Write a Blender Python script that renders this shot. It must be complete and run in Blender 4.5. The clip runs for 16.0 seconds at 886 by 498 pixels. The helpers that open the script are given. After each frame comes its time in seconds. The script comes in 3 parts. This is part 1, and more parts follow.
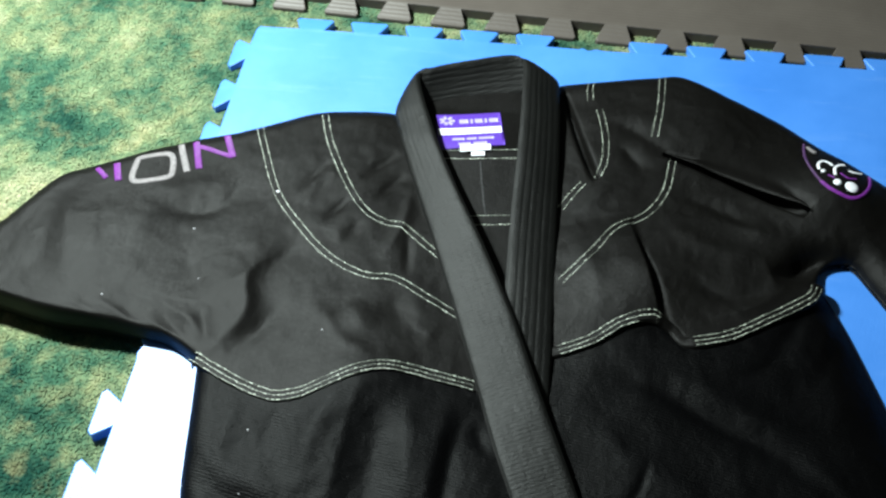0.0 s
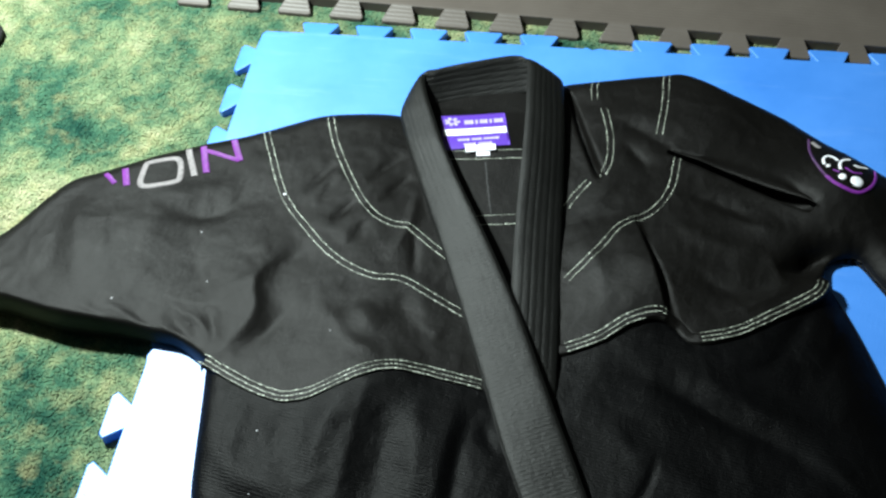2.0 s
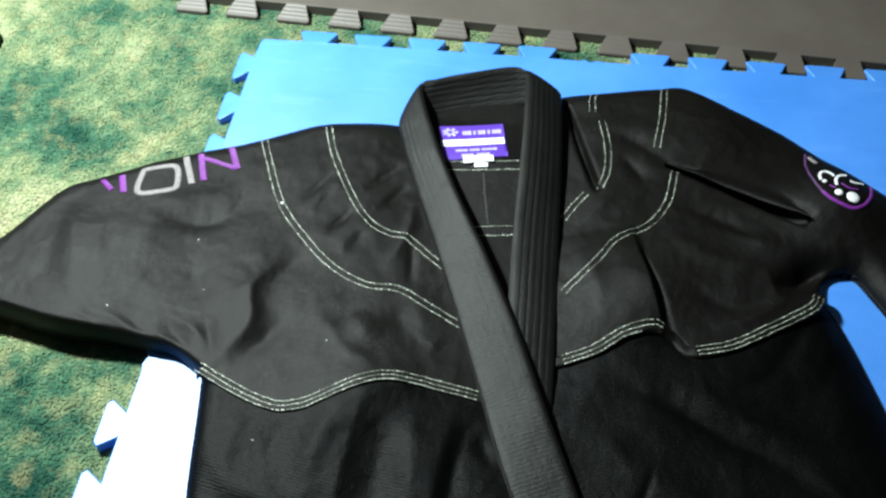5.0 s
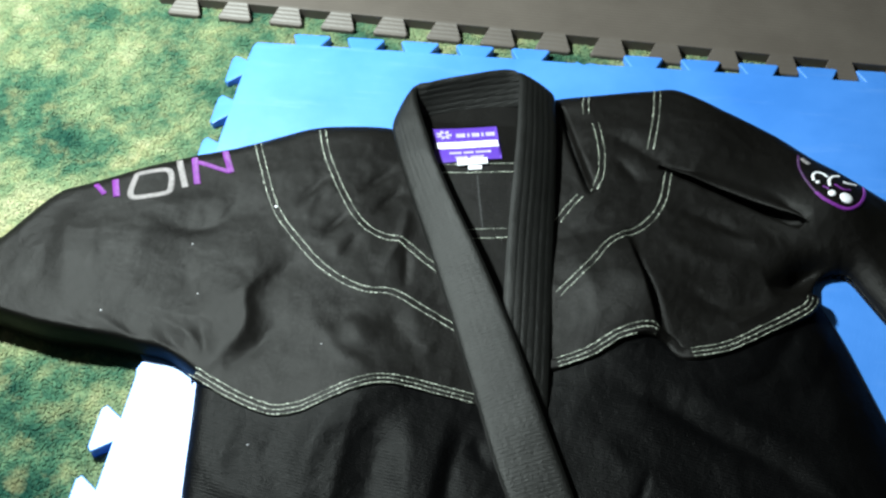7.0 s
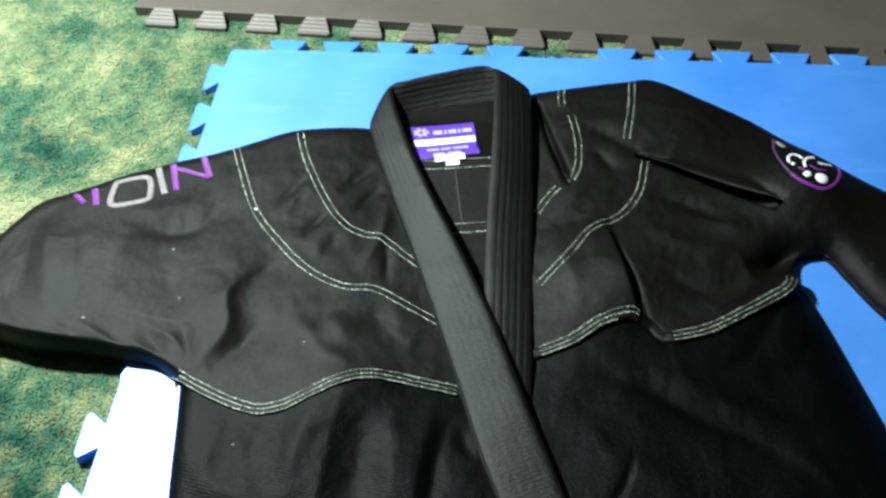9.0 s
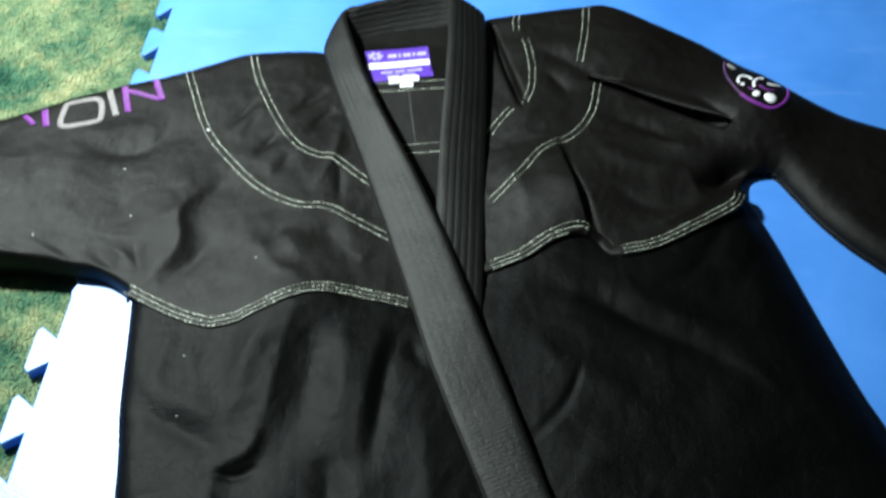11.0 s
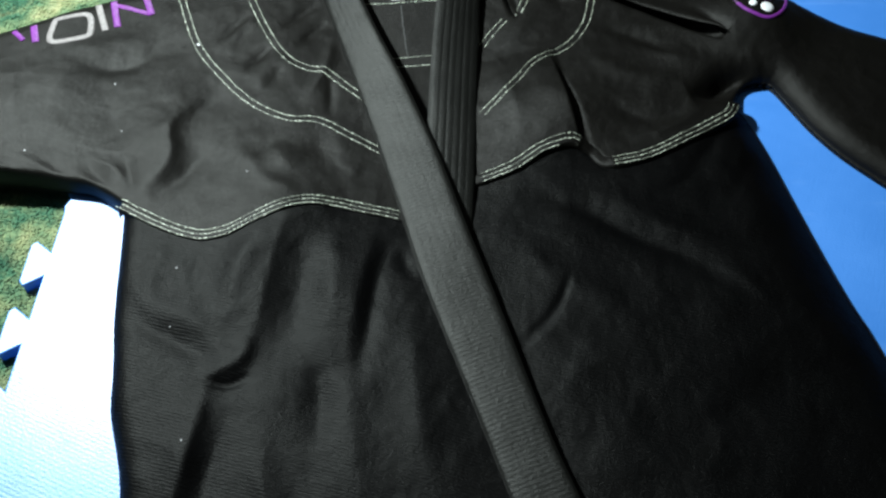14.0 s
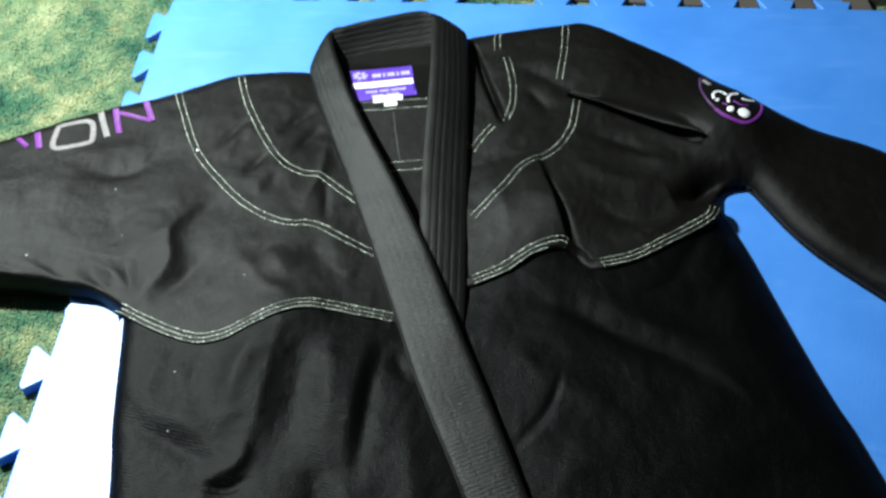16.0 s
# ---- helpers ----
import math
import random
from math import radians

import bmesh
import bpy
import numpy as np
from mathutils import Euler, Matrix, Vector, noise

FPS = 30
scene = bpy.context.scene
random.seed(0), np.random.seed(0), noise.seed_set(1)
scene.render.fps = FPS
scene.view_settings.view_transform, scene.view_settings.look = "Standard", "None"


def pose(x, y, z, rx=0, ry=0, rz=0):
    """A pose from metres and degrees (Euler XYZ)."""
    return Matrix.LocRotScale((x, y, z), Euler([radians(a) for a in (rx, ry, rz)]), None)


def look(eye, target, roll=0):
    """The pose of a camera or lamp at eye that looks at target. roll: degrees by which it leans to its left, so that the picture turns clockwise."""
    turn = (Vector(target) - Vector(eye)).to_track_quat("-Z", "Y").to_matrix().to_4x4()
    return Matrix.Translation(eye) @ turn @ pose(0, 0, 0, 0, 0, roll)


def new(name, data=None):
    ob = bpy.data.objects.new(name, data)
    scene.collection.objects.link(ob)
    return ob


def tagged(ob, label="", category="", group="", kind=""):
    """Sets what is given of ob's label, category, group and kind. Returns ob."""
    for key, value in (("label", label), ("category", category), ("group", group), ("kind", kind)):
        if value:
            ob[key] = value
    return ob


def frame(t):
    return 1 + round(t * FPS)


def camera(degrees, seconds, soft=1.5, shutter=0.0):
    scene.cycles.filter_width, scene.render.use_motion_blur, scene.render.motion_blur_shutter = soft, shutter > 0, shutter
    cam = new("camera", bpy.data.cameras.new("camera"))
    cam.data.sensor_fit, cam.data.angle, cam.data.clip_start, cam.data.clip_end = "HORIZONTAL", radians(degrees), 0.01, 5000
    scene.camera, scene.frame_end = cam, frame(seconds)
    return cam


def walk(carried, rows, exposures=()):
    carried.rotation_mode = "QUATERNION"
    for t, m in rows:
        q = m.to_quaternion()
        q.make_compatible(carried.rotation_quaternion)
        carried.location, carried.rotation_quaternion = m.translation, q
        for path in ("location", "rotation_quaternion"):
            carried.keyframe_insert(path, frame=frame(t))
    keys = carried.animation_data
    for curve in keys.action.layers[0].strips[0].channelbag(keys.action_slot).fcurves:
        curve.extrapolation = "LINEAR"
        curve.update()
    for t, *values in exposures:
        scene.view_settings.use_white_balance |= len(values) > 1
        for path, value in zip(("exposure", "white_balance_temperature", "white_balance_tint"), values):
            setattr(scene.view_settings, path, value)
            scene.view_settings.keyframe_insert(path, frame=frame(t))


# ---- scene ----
cam = camera(49.7, 16.0, soft=2.5, shutter=0.9)
PATH = [
    (0, (0.415, -1.026, 0.899), (0.22, 0.152, -0.706), -2.2),
    (0.5, (0.414, -1.026, 0.9), (0.218, 0.151, -0.704), -2.5),
    (1, (0.415, -1.027, 0.901), (0.212, 0.159, -0.697), -3.1),
    (1.5, (0.417, -1.029, 0.899), (0.21, 0.149, -0.704), -3.1),
    (2, (0.422, -1.032, 0.9), (0.202, 0.15, -0.699), -3.9),
    (2.5, (0.416, -1.03, 0.904), (0.202, 0.149, -0.698), -3.6),
    (3, (0.414, -1.028, 0.906), (0.199, 0.15, -0.696), -3.3),
    (3.5, (0.417, -1.028, 0.906), (0.213, 0.151, -0.697), -2.7),
    (3.7, (0.417, -1.028, 0.906), (0.2158, 0.151, -0.6639), -2.48),
    (5.8, (0.413, -1.03, 0.902), (0.2152, 0.167, -0.6907), -2.62),
    (6, (0.413, -1.03, 0.902), (0.218, 0.167, -0.689), -2.6),
    (6.5, (0.423, -1.03, 0.902), (0.22, 0.169, -0.686), -2.9),
    (7, (0.412, -1.029, 0.903), (0.225, 0.172, -0.685), -2.2),
    (7.5, (0.416, -1.031, 0.902), (0.225, 0.172, -0.685), -2.5),
    (8, (0.417, -1.029, 0.901), (0.215, 0.174, -0.683), -3.0),
    (8.2, (0.417, -1.029, 0.901), (0.2165, 0.174, -0.6482), -3.27),
    (10.3, (0.464, -1.08, 0.875), (0.3306, 0.13, -0.6935), -3.32),
    (10.5, (0.464, -1.08, 0.875), (0.339, 0.13, -0.712), -2.9),
    (11, (0.457, -1.093, 0.861), (0.336, 0.085, -0.75), -2.2),
    (11.5, (0.467, -1.089, 0.857), (0.314, 0.021, -0.799), -3.7),
    (12, (0.469, -1.095, 0.859), (0.32, 0.001, -0.808), -3.9),
    (12.5, (0.473, -1.102, 0.852), (0.325, -0.013, -0.819), -4.0),
    (13, (0.471, -1.106, 0.856), (0.334, -0.035, -0.827), -3.4),
    (13.5, (0.474, -1.106, 0.852), (0.342, -0.05, -0.841), -3.2),
    (14, (0.478, -1.11, 0.849), (0.342, -0.048, -0.841), -3.7),
    (14.5, (0.475, -1.097, 0.868), (0.346, -0.022, -0.813), -3.3),
    (15, (0.476, -1.101, 0.877), (0.35, 0.021, -0.775), -3.4),
    (15.5, (0.475, -1.096, 0.885), (0.358, 0.053, -0.748), -3.0),
    (16, (0.473, -1.102, 0.888), (0.358, 0.09, -0.714), -2.6),
]
walk(cam, [(t, look(eye, target, roll)) for t, eye, target, roll in PATH])

# ---- light ----
world = bpy.data.worlds.new("world")
scene.world = world
world.use_nodes = True
world.node_tree.nodes["Background"].inputs[0].default_value = (0.8, 0.9, 1.0, 1)
world.node_tree.nodes["Background"].inputs[1].default_value = 0.006
# Unseen lamp, placed to suit shadows and mat glare, well below the ceiling.
LAMP = (-0.42, -0.08, 1.12)
bulb = bpy.data.lights.new("unseen_bulb", "POINT")
bulb.energy, bulb.shadow_soft_size, bulb.color = 230, 0.05, (0.875, 1.0, 0.965)
new("unseen_bulb", bulb).location = LAMP
scene.view_settings.exposure = 0.0

MAT_TOP, FLOOR = 0.02, 0.0052


# ---- materials ----
def material(name, color, rough=0.6, spec=0.5):
    m = bpy.data.materials.new(name)
    m.use_nodes = True
    b = m.node_tree.nodes["Principled BSDF"]
    b.inputs["Base Color"].default_value = (*color, 1)
    b.inputs["Roughness"].default_value = rough
    b.inputs["Specular IOR Level"].default_value = spec
    return m


def node(m, kind, **values):
    n = m.node_tree.nodes.new(kind)
    for k, v in values.items():
        n.inputs[k.replace("_", " ")].default_value = v
    return n


def link(m, a, i, b, j):
    m.node_tree.links.new(a.outputs[i], b.inputs[j])


def mottle(m, stops, scale, detail=6.0, rough=0.6, shift=(0, 0, 0)):
    """Base colour from a noise through a ramp of (place, colour)."""
    tc = node(m, "ShaderNodeTexCoord")
    n = node(m, "ShaderNodeTexNoise", Scale=scale, Detail=detail, Roughness=rough)
    r = node(m, "ShaderNodeValToRGB")
    mp = node(m, "ShaderNodeMapping", Location=shift)
    link(m, tc, "Object", mp, "Vector"), link(m, mp, "Vector", n, "Vector"), link(m, n, "Fac", r, "Fac")
    e = r.color_ramp.elements
    while len(e) < len(stops):
        e.new(0.5)
    for el, (at, c) in zip(e, stops):
        el.position, el.color = at, (*c, 1)
    link(m, r, "Color", m.node_tree.nodes["Principled BSDF"], "Base Color")
    return tc, r


def relief(m, tc, scale, strength, distance, before=None, stretch=(1, 1, 1), turn=0.0):
    mp = node(m, "ShaderNodeMapping")
    mp.inputs["Scale"].default_value, mp.inputs["Rotation"].default_value = stretch, (0, 0, turn)
    n = node(m, "ShaderNodeTexNoise", Scale=scale, Detail=3.0)
    b = node(m, "ShaderNodeBump", Strength=strength, Distance=distance)
    link(m, tc, "Object", mp, "Vector"), link(m, mp, "Vector", n, "Vector"), link(m, n, "Fac", b, "Height")
    if before:
        link(m, before, "Normal", b, "Normal")
    link(m, b, "Normal", m.node_tree.nodes["Principled BSDF"], "Normal")
    return b


def ribs(m, tc, period, strength, distance, before, turn):
    """Fine parallel ribs of the weave."""
    mp = node(m, "ShaderNodeMapping")
    mp.inputs["Rotation"].default_value = (0, 0, turn)
    w = node(m, "ShaderNodeTexWave", Scale=0.314 / period, Distortion=1.2, Detail=2.0, Detail_Scale=3.0)
    w.bands_direction = "Y"
    b = node(m, "ShaderNodeBump", Strength=strength, Distance=distance)
    link(m, tc, "Object", mp, "Vector"), link(m, mp, "Vector", w, "Vector"), link(m, w, "Fac", b, "Height")
    link(m, before, "Normal", b, "Normal"), link(m, b, "Normal", m.node_tree.nodes["Principled BSDF"], "Normal")
    return b


def cloth(name, dark, light, rib=0.0, turn=0.0, spec=0.245, rough=0.55, tint=(1, 1, 1)):
    m = material(name, dark, rough, spec)
    m.node_tree.nodes["Principled BSDF"].inputs["Specular Tint"].default_value = (*tint, 1)
    tc, _ = mottle(m, [(0.3, dark), (0.7, light)], 22.0)
    b = relief(m, tc, 1100, 0.6, 0.0007)
    b = relief(m, tc, 260, 0.3, 0.0013, b)
    b = relief(m, tc, 60, 0.22, 0.002, b)
    b = relief(m, tc, 17, 0.30, 0.006, b, (1.0, 0.6, 1.0), 0.5)
    if rib:
        ribs(m, tc, rib, 0.16, 0.0008, b, turn)
    return m


CLOTH = cloth("black_cotton", (0.0017, 0.00145, 0.0012), (0.0025, 0.0022, 0.0018), spec=0.160, rough=0.50, tint=(1.0, 0.985, 0.985))
PEARL = cloth("black_ribbed_weave", (0.0006, 0.0006, 0.0007), (0.0014, 0.0014, 0.0016), 0.0032, radians(12), 0.072, 0.42)
BAND = cloth("black_collar_canvas", (0.0020, 0.0021, 0.0018), (0.0036, 0.0037, 0.0033), 0.0045, radians(-24), 0.25, 0.5)
THREAD = material("pale_thread", (0.5, 0.55, 0.45), 0.38)
twist = node(THREAD, "ShaderNodeNewGeometry")
shade = node(THREAD, "ShaderNodeValToRGB")
shade.color_ramp.elements[0].color, shade.color_ramp.elements[1].color = (0.10, 0.11, 0.09, 1), (0.60, 0.65, 0.55, 1)
shade.color_ramp.elements[0].position, shade.color_ramp.elements[1].position = 0.02, 0.9
link(THREAD, twist, "Random Per Island", shade, "Fac")
link(THREAD, shade, "Color", THREAD.node_tree.nodes["Principled BSDF"], "Base Color")


def embroidery(name, dark, light):
    """Satin stitch: close rows of shiny thread, uneven in tone."""
    m = material(name, dark, 0.42)
    tc, _ = mottle(m, [(0.32, dark), (0.68, light)], 260.0, 4.0)
    ribs(m, tc, 0.0011, 0.55, 0.0006, relief(m, tc, 700, 0.3, 0.0006), radians(20))
    return m


PLUM = embroidery("dark_purple_embroidery", (0.035, 0.008, 0.05), (0.07, 0.016, 0.10))
PURPLE = embroidery("purple_embroidery", (0.10, 0.012, 0.16), (0.20, 0.025, 0.29))
SILVER = embroidery("silver_embroidery", (0.13, 0.115, 0.12), (0.27, 0.245, 0.25))
LABEL = material("purple_satin", (0.09, 0.035, 0.36), 0.45)
WHITE = material("white_satin", (0.75, 0.75, 0.8), 0.5)
LILAC = material("lilac_print", (0.38, 0.33, 0.7), 0.5)

BLUE = material("blue_foam", (0.05, 0.22, 0.72), 0.42, 1.0)
tc, blue_ramp = mottle(BLUE, [(0.25, (0.040, 0.19, 0.61)), (0.75, (0.062, 0.25, 0.75))], 7.0)
streak_map = node(BLUE, "ShaderNodeMapping", Scale=(2.0, 16.0, 1.0), Rotation=(0, 0, 0.9))
streak = node(BLUE, "ShaderNodeTexNoise", Scale=3.0, Detail=7.0, Roughness=0.7)
thin = node(BLUE, "ShaderNodeMapRange")
thin.inputs["From Min"].default_value, thin.inputs["From Max"].default_value = 0.56, 0.72
thin.inputs["To Min"].default_value, thin.inputs["To Max"].default_value = 0.0, 0.22
worn = node(BLUE, "ShaderNodeMix")
worn.data_type = "RGBA"
worn.inputs[7].default_value = (0.22, 0.42, 0.85, 1)
link(BLUE, tc, "Object", streak_map, "Vector"), link(BLUE, streak_map, "Vector", streak, "Vector"), link(BLUE, streak, "Fac", thin, "Value")
link(BLUE, thin, "Result", worn, 0)
BLUE.node_tree.links.new(blue_ramp.outputs["Color"], worn.inputs[6])
BLUE.node_tree.links.new(worn.outputs[2], BLUE.node_tree.nodes["Principled BSDF"].inputs["Base Color"])
scuff = node(BLUE, "ShaderNodeTexNoise", Scale=3.5, Detail=8.0, Roughness=0.72)
gloss = node(BLUE, "ShaderNodeMapRange")
gloss.inputs["From Min"].default_value, gloss.inputs["From Max"].default_value = 0.35, 0.65
gloss.inputs["To Min"].default_value, gloss.inputs["To Max"].default_value = 0.36, 0.50
link(BLUE, tc, "Object", scuff, "Vector"), link(BLUE, scuff, "Fac", gloss, "Value")
link(BLUE, gloss, "Result", BLUE.node_tree.nodes["Principled BSDF"], "Roughness")
b = relief(BLUE, tc, 520, 0.3, 0.0008)
b = relief(BLUE, tc, 9, 0.05, 0.004, b)
b = ribs(BLUE, tc, 0.0042, 0.07, 0.0005, b, 0.35)
ribs(BLUE, tc, 0.0060, 0.03, 0.0004, b, 1.9)

GREY = material("grey_foam", (0.10, 0.085, 0.075), 0.5, 0.4)
tc, _ = mottle(GREY, [(0.25, (0.070, 0.058, 0.050)), (0.75, (0.098, 0.083, 0.072))], 9.0)
ribs(GREY, tc, 0.006, 0.3, 0.001, relief(GREY, tc, 400, 0.25, 0.0008), radians(3))

CARPET = material("green_carpet_pile", (0.1, 0.15, 0.06), 0.95, 0.1)
tc, r1 = mottle(CARPET, [(0.36, (0.009, 0.046, 0.033)), (0.45, (0.045, 0.112, 0.068)), (0.54, (0.150, 0.200, 0.106)), (0.66, (0.365, 0.355, 0.22))], 5.0, 9.0, 0.73, (1.15, 0.55, 0.3))
geo = node(CARPET, "ShaderNodeNewGeometry")
hue = node(CARPET, "ShaderNodeHueSaturation")
vary = node(CARPET, "ShaderNodeMapRange")
vary.inputs["To Min"].default_value, vary.inputs["To Max"].default_value = 0.80, 1.15
link(CARPET, geo, "Random Per Island", vary, "Value"), link(CARPET, vary, "Result", hue, "Value")
fleck = node(CARPET, "ShaderNodeTexNoise", Scale=34.0, Detail=4.0, Roughness=0.6)
few = node(CARPET, "ShaderNodeMapRange")
few.inputs["From Min"].default_value, few.inputs["From Max"].default_value = 0.50, 0.70
few.inputs["To Min"].default_value, few.inputs["To Max"].default_value = 0.0, 0.35
tan_wool = node(CARPET, "ShaderNodeMix")
tan_wool.data_type = "RGBA"
tan_wool.inputs[7].default_value = (0.36, 0.31, 0.15, 1)
link(CARPET, tc, "Object", fleck, "Vector"), link(CARPET, fleck, "Fac", few, "Value"), link(CARPET, few, "Result", tan_wool, 0)
CARPET.node_tree.links.new(r1.outputs["Color"], tan_wool.inputs[6])
CARPET.node_tree.links.new(tan_wool.outputs[2], hue.inputs["Color"])
link(CARPET, hue, "Color", CARPET.node_tree.nodes["Principled BSDF"], "Base Color")

# For the unseen walls and ceiling: dark, so that little light bounces back.
ROOM_SHELL = material("dark_room_shell", (0.08, 0.075, 0.07), 0.9, 0.2)
tc, _ = mottle(ROOM_SHELL, [(0.3, (0.04, 0.038, 0.035)), (0.7, (0.055, 0.052, 0.048))], 3.0)
relief(ROOM_SHELL, tc, 90, 0.2, 0.002)
RUBBER = material("black_rubber", (0.012, 0.012, 0.013), 0.6)


# ---- mesh helpers ----
def mesh(name, verts, faces, mat, parent=None, label="", smooth=True):
    me = bpy.data.meshes.new(name)
    me.from_pydata([tuple(map(float, v)) for v in verts], [], faces)
    me.materials.append(mat)
    if smooth:
        me.polygons.foreach_set("use_smooth", [True] * len(me.polygons))
    me.update()
    ob = new(name, me)
    if parent:
        ob.parent = parent
    return tagged(ob, label)


def part(name, bm, mat, parent, label=""):
    me = bpy.data.meshes.new(name)
    bm.normal_update()
    bm.to_mesh(me)
    bm.free()
    me.materials.append(mat)
    ob = new(name, me)
    ob.parent = parent
    return tagged(ob, label)


def spline(points, n):
    """n points evenly spaced along a Catmull-Rom curve through the points."""
    p = np.array(points, float)
    q = np.vstack([2 * p[0] - p[1], p, 2 * p[-1] - p[-2]])
    t = np.linspace(0, 1, 24, endpoint=False)[:, None]
    out = []
    for i in range(len(p) - 1):
        a, b, c, d = q[i:i + 4]
        out.append(0.5 * (2 * b + (c - a) * t + (2 * a - 5 * b + 4 * c - d) * t ** 2 + (3 * b - a - 3 * c + d) * t ** 3))
    fine = np.vstack(out + [p[-1:]])
    s = np.concatenate([[0], np.cumsum(np.linalg.norm(np.diff(fine, axis=0), axis=1))])
    at = np.linspace(0, s[-1], n)
    return np.stack([np.interp(at, s, fine[:, k]) for k in range(fine.shape[1])], 1)


def dist(P, curve):
    """The distance of each point in the plan from a polyline."""
    best = np.full(len(P), 9.0)
    for a, b in zip(curve[:-1], curve[1:]):
        d = b - a
        t = np.clip(((P - a) @ d) / (d @ d + 1e-12), 0, 1)
        best = np.minimum(best, np.linalg.norm(P - (a + t[:, None] * d), axis=1))
    return best


def dist_side(P, curve):
    """The distance from a polyline, the side (+ is left of its run) and how far along it the nearest place is."""
    best, side, along = np.full(len(P), 9.0), np.ones(len(P)), np.zeros(len(P))
    n = len(curve) - 1
    for k, (a, b) in enumerate(zip(curve[:-1], curve[1:])):
        d, q = b - a, P - a
        t = np.clip((q @ d) / (d @ d + 1e-12), 0, 1)
        r = np.linalg.norm(q - t[:, None] * d, axis=1)
        near = r < best
        best[near], side[near], along[near] = r[near], np.sign(d[0] * q[:, 1] - d[1] * q[:, 0])[near], ((k + t) / n)[near]
    return best, side, along


# ---- carpet, unseen walls and ceiling ----
def slab(name, lo, hi, mat, label, category):
    bm = bmesh.new()
    bmesh.ops.create_cube(bm, size=1)
    for v in bm.verts:
        v.co = Vector([l + (c + 0.5) * (h - l) for c, l, h in zip(v.co, lo, hi)])
    ob = part(name, bm, mat, None, label)
    return tagged(ob, label, category, kind="structure")


slab("floor", (-2.6, -2.6, -0.1), (2.6, 2.6, 0.0052), CARPET, "mottled green and cream carpet on the floor", "carpet")
# Ceiling and walls are out of view, added to close the room.
slab("ceiling", (-2.6, -2.6, 2.4), (2.6, 2.6, 2.5), ROOM_SHELL, "plain dark ceiling, unseen, added to close the room", "ceiling")
slab("wall_north", (-2.6, 2.6, -0.1), (2.6, 2.7, 2.5), ROOM_SHELL, "plain dark wall, unseen, added to close the room", "wall")
slab("wall_south", (-2.6, -2.7, -0.1), (2.6, -2.6, 2.5), ROOM_SHELL, "plain dark wall, unseen, added to close the room", "wall")
slab("wall_east", (2.6, -2.6, -0.1), (2.7, 2.6, 2.5), ROOM_SHELL, "plain dark wall, unseen, added to close the room", "wall")
slab("wall_west", (-2.7, -2.6, -0.1), (-2.6, 2.6, 2.5), ROOM_SHELL, "plain dark wall, unseen, added to close the room", "wall")

PITCH = 0.077


def edge_teeth(first, count, length, tip=0.053, base=0.034, high=0.026, skip=(), pitch=PITCH, sag=0.004, r=0.003):
    """An edge along +x from 0 to length with dovetail teeth that stick out to +y and sag or curl up towards their tips: (x, y, sag)."""
    out = [(0.0, 0.0, 0.0)]
    for i in range(count):
        c = first + i * pitch
        if c + tip / 2 > length + 0.02:
            break
        if i in skip:
            out += [(c - base / 2, 0, 0), (c - 0.012, 0.003, 0), (c - 0.004, -0.002, 0), (c + 0.006, 0.002, 0), (c + base / 2, 0, 0)]
            continue
        low = sag * (high - r) / high
        out += [(c - base / 2, 0, 0), (c - tip / 2, high - r, low), (c - tip / 2 + r, high, sag), (c + tip / 2 - r, high, sag), (c + tip / 2, high - r, low), (c + base / 2, 0, 0)]
    return out


def foam_mat(name, outline, top, mat, label):
    bm = bmesh.new()
    ring = [bm.verts.new((x, y, top - d)) for x, y, d in outline]
    under = [bm.verts.new((x, y, FLOOR + max(0.0, -d))) for x, y, d in outline]
    n = len(ring)
    core = [k for k in range(n) if outline[k][2] == 0]
    faces = [core] + [list(range(i, j + 1)) for i, j in zip(core, core[1:]) if j > i + 1]
    for f in faces:
        bm.faces.new([ring[k] for k in f])
        bm.faces.new([under[k] for k in f[::-1]])
    for k in range(n):
        bm.faces.new((ring[k], under[k], under[(k + 1) % n], ring[(k + 1) % n]))
    bmesh.ops.recalc_face_normals(bm, faces=bm.faces)
    rim = [bm.edges.get((ring[k], ring[(k + 1) % n])) for k in range(n)]
    bmesh.ops.bevel(bm, geom=rim, offset=0.0018, segments=3, profile=0.5, affect="EDGES", clamp_overlap=True)
    bmesh.ops.triangulate(bm, faces=[f for f in bm.faces if len(f.verts) > 4])
    return tagged(part(name, bm, mat, None, label), label, "foam mat", "interlocking floor mats")


# blue mat: far edge, near edge, and both sides with teeth
TIPX, SIDE = 0.0775, 1.0
far = [(x, y - 0.026, d) for x, y, d in edge_teeth(TIPX, 13, SIDE, skip=(5,), sag=0.003)]
lt = []
for x, y, d in edge_teeth(0.046, 13, SIDE, tip=0.054, base=0.029, high=0.0235, skip=(6,), pitch=0.0785, sag=0.006, r=0.005):
    lt.append((-y - 0.002 + 0.009 * (x + 0.0325), -0.0325 - x, d if x < 0.26 else 0))
blue_outline = [(0.007, -1.03, 0), (SIDE, -1.03, 0), (SIDE, -0.026, 0)] + far[::-1][0:-1] + [(0.004, -0.026, 0), (0.0, -0.0325, 0)] + lt[1:]
foam_mat("foam_mat", blue_outline, MAT_TOP, BLUE, "bright blue interlocking foam mat with toothed edges on carpet")

